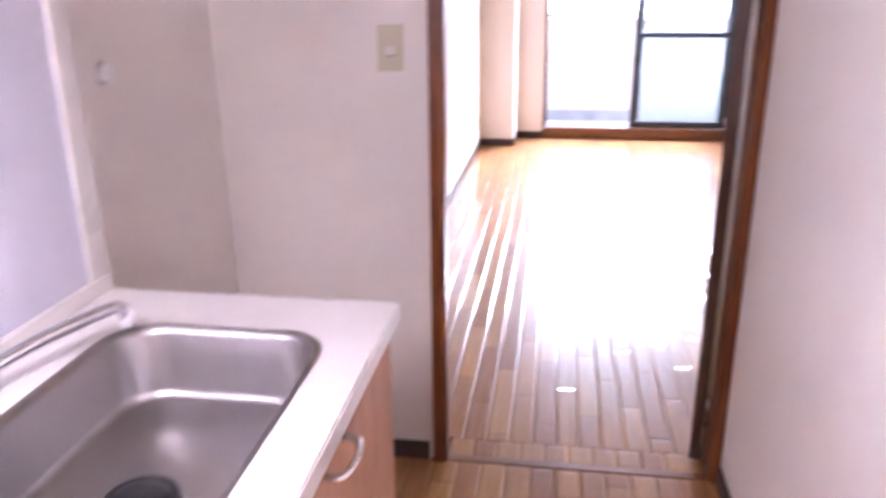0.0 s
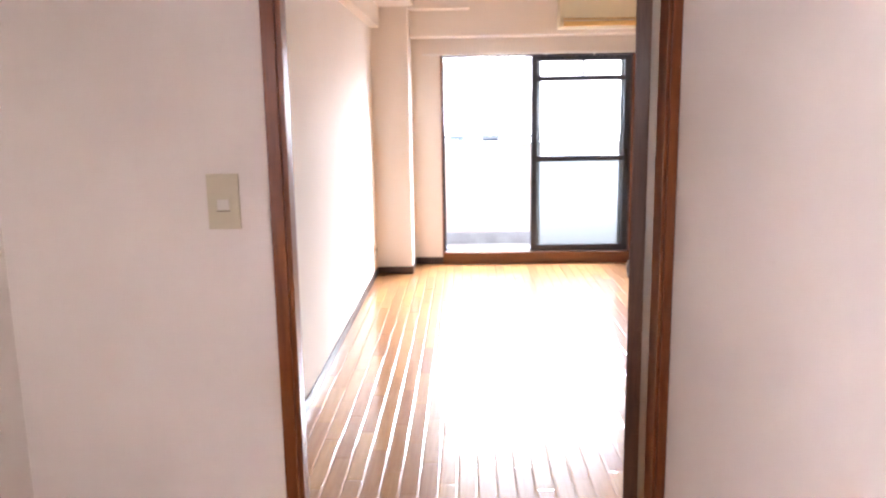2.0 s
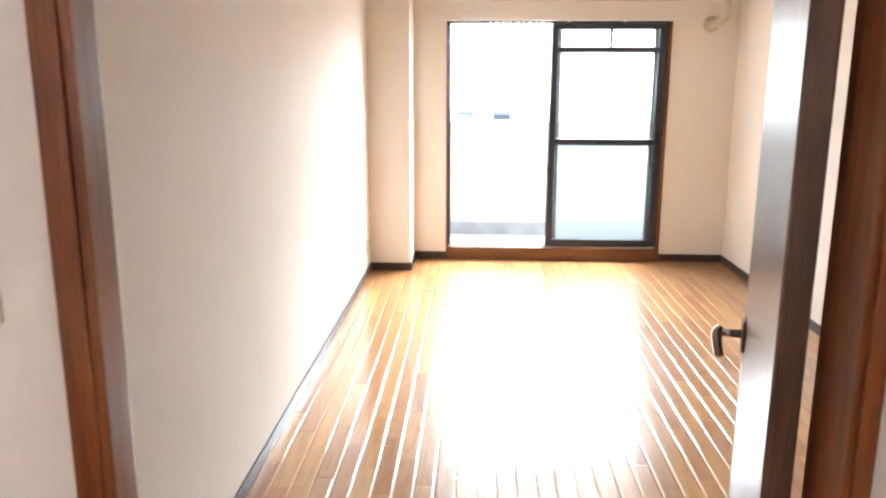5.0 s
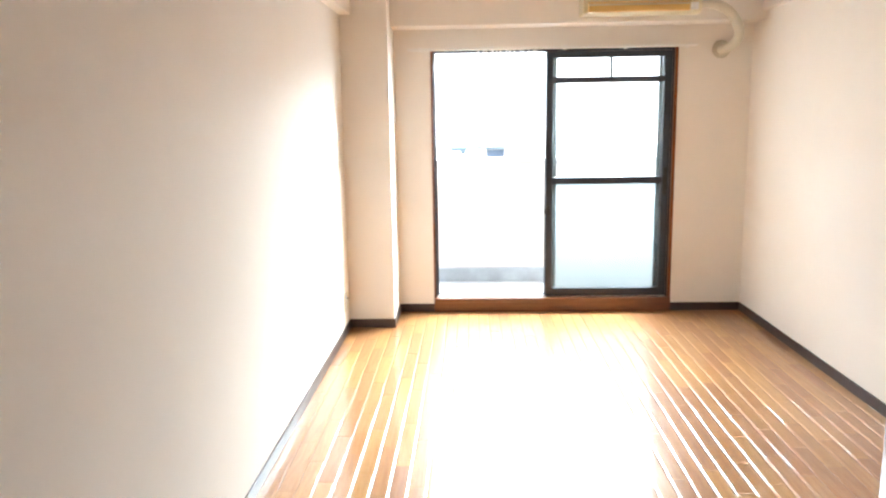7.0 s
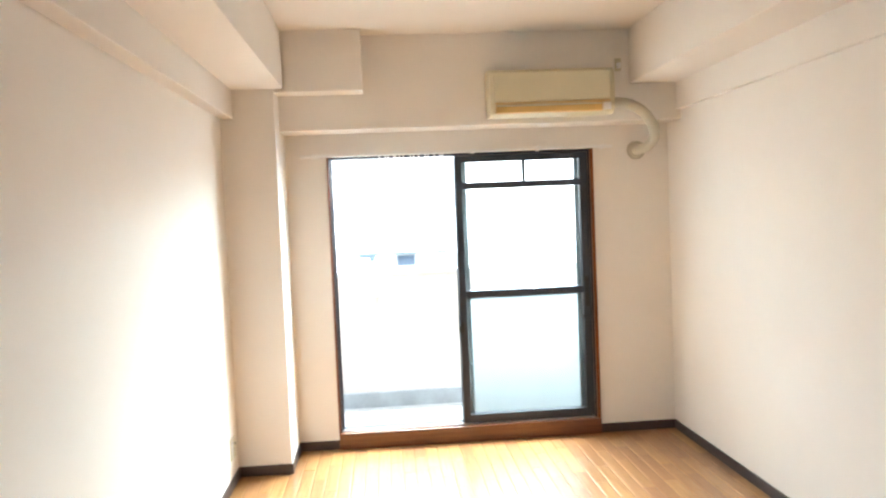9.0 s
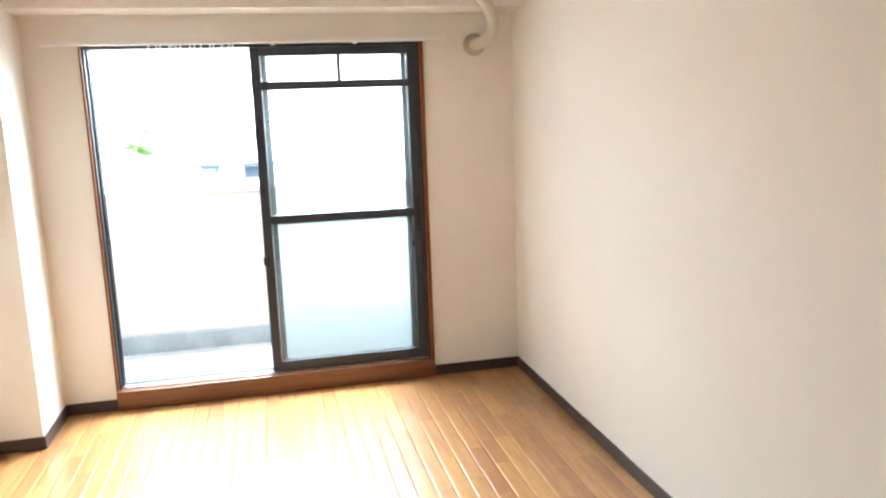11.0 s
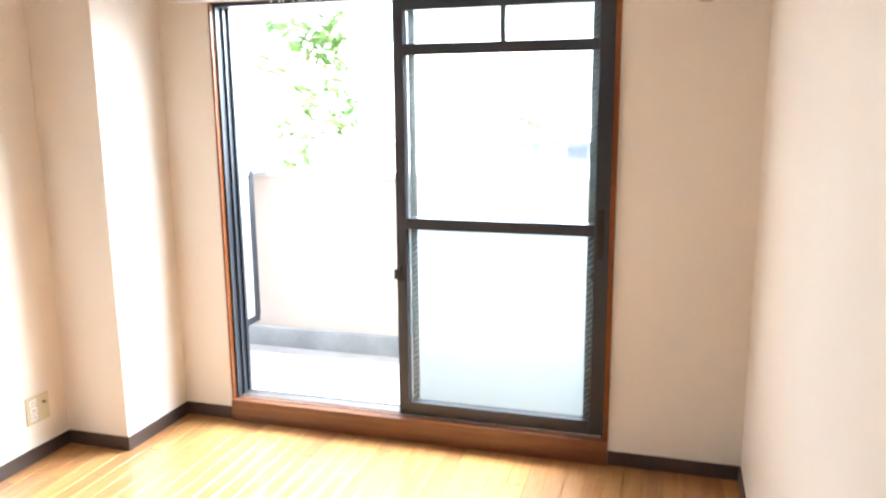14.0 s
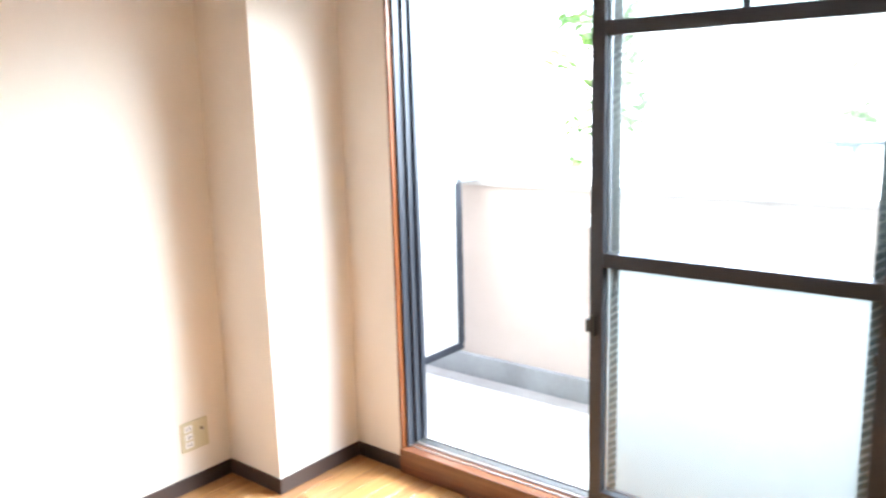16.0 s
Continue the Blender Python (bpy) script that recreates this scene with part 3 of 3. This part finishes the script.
def worktop_mesh():
    """A slab with a rounded opening for the sink."""
    bm = bmesh.new()
    hole = rounded(SX0 - 0.002, SX1 + 0.002, SY0 - 0.002, SY1 + 0.002, 0.085)
    x0, x1, y0, y1 = PX, CX, -0.95, CY1
    n = len(hole)
    cx, cy = (SX0 + SX1) / 2, (SY0 + SY1) / 2
    outer = []
    for x, y in hole:
        dx, dy = x - cx, y - cy
        k = min(((x1 if dx > 0 else x0) - cx) / dx if abs(dx) > 1e-6 else 1e9, ((y1 if dy > 0 else y0) - cy) / dy if abs(dy) > 1e-6 else 1e9)
        outer.append([cx + dx * k, cy + dy * k])
    for qx, qy in ((x1, y1), (x0, y1), (x0, y0), (x1, y0)):
        i = min(range(n), key=lambda j: (outer[j][0] - qx) ** 2 + (outer[j][1] - qy) ** 2)
        outer[i] = [qx, qy]
    lay = {}
    for z in (CZ, CZ - 0.038):
        lay[z] = ([bm.verts.new((*p, z)) for p in hole], [bm.verts.new((*p, z)) for p in outer])
    (h1, o1), (h0, o0) = lay[CZ], lay[CZ - 0.038]
    for i in range(n):
        j = (i + 1) % n
        bm.faces.new((h1[i], h1[j], o1[j], o1[i]))
        bm.faces.new((h0[i], o0[i], o0[j], h0[j]))
        bm.faces.new((o1[i], o1[j], o0[j], o0[i]))
        bm.faces.new((h1[i], h0[i], h0[j], h1[j]))
    rim = [e for e in bm.edges if all(v in o1 for v in e.verts)]
    bmesh.ops.bevel(bm, geom=rim, offset=0.003, segments=2, affect="EDGES")
    return bm


top = thing("worktop", (-1.3, 0.1, CZ), "white laminate kitchen worktop with a sink opening", "worktop")
part("slab", worktop_mesh(), COUNTER, top)
part("front_edge", boxes((CX, CX + 0.003, -0.95, CY1, CZ - 0.037, CZ - 0.004), bevel=0.001), COUNTER, top)
part("end_edge", boxes((PX + 0.002, CX, CY1, CY1 + 0.002, CZ - 0.037, CZ - 0.004)), COUNTER, top)


def basin_mesh():
    bm = bmesh.new()
    rings = []
    for inset, z, r in ((-0.004, CZ + 0.0015, 0.088), (0.004, CZ + 0.001, 0.082), (0.010, CZ - 0.012, 0.078), (0.018, CZ - 0.112, 0.078), (0.021, CZ - 0.122, 0.076), (0.031, CZ - 0.129, 0.07), (0.130, CZ - 0.136, 0.03)):
        rings.append([bm.verts.new((*p, z)) for p in rounded(SX0 + inset, SX1 - inset, SY0 + inset, SY1 - inset, r)])
    n = len(rings[0])
    for a, b in zip(rings, rings[1:]):
        for i in range(n):
            bm.faces.new((a[i], a[(i + 1) % n], b[(i + 1) % n], b[i])).smooth = True
    bm.faces.new(rings[-1])
    return bm


sink = thing("kitchen_sink", (-1.27, 0.60, CZ), "brushed stainless steel sink bowl set in the worktop", "sink")
part("bowl", basin_mesh(), STEEL, sink)
bm = cyl(bmesh.new(), (-1.285, 0.70, CZ - 0.1355), (-1.285, 0.70, CZ - 0.124), 0.056, 0.052, 28)
dr = part("drain", bm, BLACK, sink, "black rubber drain cover")
bm = bmesh.new()
bmesh.ops.create_uvsphere(bm, u_segments=20, v_segments=8, radius=1.0, matrix=Matrix.Translation((-1.285, 0.70, CZ - 0.124)) @ Matrix.Diagonal((0.04, 0.04, 0.012, 1)))
part("drain_knob", bm, BLACK, dr)

tap = thing("kitchen_tap", (-1.535, 0.70, CZ), "chrome kitchen mixer tap with a swung spout", "tap")
bm = cyl(bmesh.new(), (-1.535, 0.70, CZ), (-1.535, 0.70, CZ + 0.012), 0.030, seg=24)
cyl(bm, (-1.535, 0.70, CZ + 0.012), (-1.535, 0.70, CZ + 0.085), 0.021, 0.019, 24)
part("base", bm, CHROME, tap)
pts = spline([(-1.535, 0.70, CZ + 0.03), (-1.523, 0.735, CZ + 0.038), (-1.493, 0.82, CZ + 0.050), (-1.450, 0.925, CZ + 0.056), (-1.436, 0.954, CZ + 0.050), (-1.432, 0.962, CZ + 0.032)], 6)
part("spout", tube(bmesh.new(), pts, 0.0115, 16), CHROME, tap)
part("spout_tip", cyl(bmesh.new(), (-1.432, 0.962, CZ + 0.016), (-1.432, 0.962, CZ + 0.042), 0.0115, 0.0125, 16), WHITE, tap, "white spout end")
part("lever", boxes((-1.545, -1.525, 0.62, 0.71, CZ + 0.086, CZ + 0.098), bevel=0.004), CHROME, tap)

cab = thing("sink_cabinet", (-1.25, 0.2, 0), "light reddish wood kitchen base cabinet with chrome handles", "cabinet")
part("body", boxes((PX, CX - 0.035, -0.94, CY1 - 0.006, 0.09, CZ - 0.21)), CABINET, cab)
part("side_panel", boxes((PX, CX - 0.035, CY1 - 0.022, CY1 - 0.005, CZ - 0.21, CZ - 0.039)), CABINET, cab)
part("toe_kick", boxes((PX, CX - 0.075, -0.94, CY1 - 0.006, 0.0, 0.09)), VINYL, cab, "dark recessed plinth")
# Shade of the finger groove, put in as a solid black strip.
part("top_rail", boxes((CX - 0.040, CX - 0.018, -0.94, CY1 - 0.006, CZ - 0.062, CZ - 0.039)), BLACK, cab, "black strip standing for the shade in the finger groove")
ys = (-0.94, -0.418, 0.104, 0.626, CY1 - 0.006)
for a, b in zip(ys, ys[1:]):
    d = part("door", boxes((CX - 0.034, CX - 0.014, a + 0.002, b - 0.002, 0.095, CZ - 0.064), bevel=0.002), CABINET, cab)
    yh = b - 0.39
    pts = spline([(CX - 0.014, yh - 0.048, 0.775), (CX + 0.012, yh - 0.044, 0.775), (CX + 0.020, yh, 0.775), (CX + 0.012, yh + 0.044, 0.775), (CX - 0.014, yh + 0.048, 0.775)], 6)
    part("handle", tube(bmesh.new(), pts, 0.006, 12), CHROME, d, "chrome bow handle")

# Fixture out of view, assumed here to account for the kitchen's light.
lamp = thing("assumed_kitchen_light", (PX, -0.02, 1.66), "white strip light assumed above the sink, out of view, switched on", "strip light")
# Deep housing keeps the tube's light off the upper wall.
part("housing", boxes((PX, PX + 0.36, -0.34, 0.30, 1.66, 1.71), bevel=0.006), WHITE, lamp)
for y in (-0.335, 0.255):
    part("tube_holder", boxes((PX + 0.26, PX + 0.30, y, y + 0.025, 1.61, 1.66), bevel=0.003), WHITE, lamp)
part("tube", cyl(bmesh.new(), (PX + 0.28, -0.31, 1.63), (PX + 0.28, 0.255, 1.63), 0.016, seg=18), LAMPGLOW, lamp, "glowing fluorescent tube")

# ---- balcony and beyond ----
structure("balcony_floor", boxes((-3.2, 3.2, YN + 0.14, 8.62, -0.2, 0.0)), CONCRETE, "pale concrete balcony floor")
structure("parapet", boxes((-3.2, 3.2, 8.475, 8.62, 0.0, 1.055), bevel=0.004), PARAPET, "beige rendered balcony parapet wall")
structure("parapet_coping", boxes((-3.2, 3.2, 8.455, 8.64, 1.055, 1.085), bevel=0.005), CONCRETE, "pale coping on the balcony parapet")
# Unseen dark slab, added so the outer wall bounces less light onto the parapet.
structure("exterior_wall", boxes((-3.2, WL - 0.004, YN + 0.14, YN + 0.155, 0.0, 3.4), (WR + 0.004, 3.2, YN + 0.14, YN + 0.155, 0.0, 3.4), (WL - 0.004, WR + 0.004, YN + 0.14, YN + 0.155, WT + 0.004, 3.4)), BOUNCE_CUT, "unseen brown-grey slab added to cut bounce onto the parapet")
structure("balcony_gutter", boxes((-3.2, 3.2, 8.345, 8.440, -0.004, 0.004), bevel=0.001), GUTTER, "stained grey gutter strip along the parapet foot")
structure("parapet_plinth", boxes((-3.2, 3.2, 8.440, 8.475, 0.0, 0.125), bevel=0.006), PLINTH, "grey waterproofed upstand at the parapet foot")

part_ob = thing("balcony_partition", (-1.238, 7.9, 0.0), "white balcony divider board in a dark metal frame", "partition")
part("board", boxes((-1.243, -1.233, 7.575, 8.27, 0.25, 2.30)), BOARD, part_ob)
part("bottom_rail", boxes((-1.254, -1.222, 7.555, 8.29, 0.215, 0.25), bevel=0.002), BRONZE, part_ob)
part("post", boxes((-1.254, -1.222, 8.255, 8.298, 0.25, 1.085), bevel=0.002), BRONZE, part_ob)
part("bracket", boxes((-1.314, -1.214, 8.28, 8.47, 1.085, 1.105), bevel=0.003), GREYMETAL, part_ob, "grey metal bracket to the parapet")
part("pole", cyl(bmesh.new(), (-1.238, 8.28, 1.10), (-1.238, 8.28, 2.35), 0.007, seg=12), GREYMETAL, part_ob, "thin grey pole")
fit_ob = thing("parapet_bracket", (-0.60, 8.475, 0.90), "small white bracket with a thin conduit on the parapet", "bracket")
part("box", boxes((-0.625, -0.585, 8.445, 8.475, 0.885, 0.945), bevel=0.004), WHITE, fit_ob)
part("conduit", boxes((-0.612, -0.600, 8.463, 8.475, 0.50, 0.885), bevel=0.002), PARAPET, fit_ob)

structure("ground", boxes((-400, 400, 8.62, 800, -3.4, -3.2), (-400, 400, -400, 8.62, -3.4, -3.2)), GROUND, "pale paved ground far below the balcony")

# Self-lit wall, added so the far horizon reads as blown-out white.
BACKGLOW = bpy.data.materials.new("self_lit_white")
BACKGLOW.use_nodes = True
_h = BACKGLOW.node_tree.nodes["Principled BSDF"]
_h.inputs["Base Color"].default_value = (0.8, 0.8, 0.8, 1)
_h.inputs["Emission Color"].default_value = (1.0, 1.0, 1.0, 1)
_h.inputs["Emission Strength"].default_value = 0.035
structure("backdrop", boxes((-160, 160, 75.0, 75.2, -3.2, 7.0)), BACKGLOW, "self-lit white backdrop added to blank out the horizon")

house = thing("neighbouring_house", (0.0, 17.0, -3.2), "white low outbuilding with a pale blue sheet roof edge", "house")
part("wall", boxes((-4.2, 5.0, 15.0, 19.0, -3.2, 0.90)), HOUSEWALL, house)
part("roof", boxes((-4.3, 5.1, 14.86, 19.1, 0.90, 0.92), bevel=0.003), HOUSEWALL, house, "white sheet roof")
part("gutter", boxes((-1.05, 0.60, 14.80, 14.86, 0.892, 0.934), bevel=0.006), ROOFBLUE, house, "pale blue eaves gutter")
bm = boxes((-0.93, -0.66, 14.82, 14.86, 0.86, 0.905), bevel=0.008)
cyl(bm, (-0.72, 14.84, 0.80), (-0.72, 14.84, 0.87), 0.03, 0.045, 14)
part("downpipe_head", bm, ROOFBLUE, house, "pale blue gutter outlet")
hw = part("window", boxes((-0.33, -0.01, 14.95, 15.0, 0.69, 0.885), bevel=0.008), GREYMETAL, house)
part("pane", boxes((-0.305, -0.035, 14.938, 14.95, 0.71, 0.865)), DARKPANE, hw, "blue-grey window pane")


def tree(base, top, spread, clumps, leaves, seed, low, size=1.0):
    """A tapered trunk with limbs and a loose crown of single leaves."""
    rnd = random.Random(seed)
    ob = thing("tree", base, "leafy green garden tree rising behind the parapet", "tree", "trees beyond the balcony")
    b = Vector(base)
    bm = bmesh.new()
    mid = b + Vector((0.1, 0, (top - b.z) * 0.6))
    tube(bm, [b, b.lerp(mid, 0.5) + Vector((0.06, 0, 0)), mid, Vector((b.x - 0.05, b.y, top - 0.1))], [0.05 * size, 0.03 * size, 0.009 * size, 0.003], 10)
    centres = []
    for _ in range(clumps):
        a, h = rnd.uniform(0, math.tau), low + (top - low) * rnd.random()
        r = spread * math.sqrt(rnd.random())
        c = Vector((b.x + r * math.cos(a), b.y + r * math.sin(a), h))
        centres.append(c)
        s = b.lerp(Vector((b.x, b.y, top)), min(0.95, max(0.3, (h - 0.5 - b.z) / (top - b.z))))
        tube(bm, [s, s.lerp(c, 0.55) + Vector((0, 0, 0.06)), c], [0.006, 0.004, 0.002], 6)
    part("trunk", bm, BARK, ob)
    verts, faces = [], []
    for c in centres:
        for _ in range(leaves):
            p = c + Vector((rnd.gauss(0, 0.085), rnd.gauss(0, 0.085), rnd.gauss(0, 0.08))) * size
            q = Euler((rnd.uniform(-1.1, 1.1), rnd.uniform(-1.1, 1.1), rnd.uniform(0, 6.28))).to_matrix()
            s = rnd.uniform(0.04, 0.08) * size * 1.35
            i = len(verts)
            for x, y, z in ((0, -1, 0), (0.45, -0.2, 0.08), (0.3, 0.6, 0.05), (0, 1.1, 0), (-0.3, 0.6, 0.05), (-0.45, -0.2, 0.08)):
                verts.append(p + q @ Vector((x * s, y * s, z * s)))
            faces.append(tuple(range(i, i + 6)))
    me = bpy.data.meshes.new("crown")
    me.from_pydata([tuple(v) for v in verts], [], faces)
    me.materials.append(LEAF)
    cr = new("crown", me)
    cr.parent, cr.matrix_parent_inverse = ob, Matrix.Translation(-ob.location)
    return ob


tree((-7.9, 22.6, -3.2), 3.4, 1.1, 46, 9, 5, -0.2, 2.1)
tree((-5.7, 42.0, -3.2), 2.3, 1.3, 10, 5, 9, -0.6, 3.6)

# ---- floor boards ----
PW, PL, TH = 0.075, 0.455, 0.012


def plank_geometry(x0, x1, y0, y1, dip, verts, faces):
    """A board with eased edges whose two ends sink by dip."""
    g, i, fall = 0.0002, len(verts), min(0.016, (y1 - y0) / 3)
    for inset, yi, z in ((g, g, -TH), (g, g, -0.0022 - dip), (g + 0.0005, g, -0.0017 - dip), (g + 0.0037, g, -0.0007 - dip), (g + 0.0061, g + 0.0001, -0.00025 - dip), (g + 0.0082, g + 0.0003, -0.00005 - dip), (g + 0.0084, fall, 0.0)):
        verts.extend([(x0 + inset, y0 + yi, z), (x1 - inset, y0 + yi, z), (x1 - inset, y1 - yi, z), (x0 + inset, y1 - yi, z)])
    for k in range(4):
        for j in range(4):
            a, b = i + 4 * k + j, i + 4 * k + (j + 1) % 4
            faces.append((a, b, b + 4, a + 4))
    c, d, e = i + 16, i + 20, i + 24
    faces.extend([(c, c + 1, d + 1, d), (c + 2, c + 3, d + 3, d + 2), (d, d + 1, e + 1, e), (d + 2, d + 3, e + 3, e + 2), (e, e + 1, e + 2, e + 3),
                  (c + 1, c + 2, d + 2, e + 2, e + 1, d + 1), (c + 3, c, d, e, e + 3, d + 3)])


floor = tagged(new("floor"), "glossy orange-brown varnished strip wood flooring", "floor", kind="structure")
cache, rest_v, rest_f, count = {}, [], [], 0
rnd = random.Random(11)


def lay(x_from, x_to, y_from, y_to, parts_from):
    global count
    x, row = x_from, 0
    while x < x_to - 0.004:
        w = min(PW, x_to - x)
        y = y_from
        step = PL * (1 - ((row * 5) % 12) / 12 + 0.02 * rnd.random())
        while y < y_to - 0.004:
            e = min(y + step, y_to)
            if y_to - e < 0.06:
                e = y_to
            dip = rnd.choice((0.0002, 0.0005, 0.0009, 0.0012))
            if y >= parts_from and count < 300:
                key = (round(w, 3), round(e - y, 2), dip)
                if key not in cache:
                    v, f = [], []
                    plank_geometry(-w / 2, w / 2, -(e - y) / 2, (e - y) / 2, dip, v, f)
                    me = bpy.data.meshes.new("floor_board")
                    me.from_pydata(v, [], f)
                    me.materials.append(FLOORING)
                    cache[key] = me
                ob = new("floor_board", cache[key])
                ob.location, ob.parent = (x + w / 2, (y + e) / 2, 0), floor
                count += 1
            else:
                plank_geometry(x, x + w, y, e, dip, rest_v, rest_f)
            y, step = e, PL
        x += w
        row += 1


lay(XW, XE, YS, YN, 3.9)
lay(KW, KE, KS, KY - 0.004, 99)
lay(DL, DR, KY + 0.028, YS, 99)
me = bpy.data.meshes.new("far_floor_boards")
me.from_pydata(rest_v, [], rest_f)
me.materials.append(FLOORING)
rest = tagged(new("far_floor_boards", me), kind="stuff")
rest.parent = floor
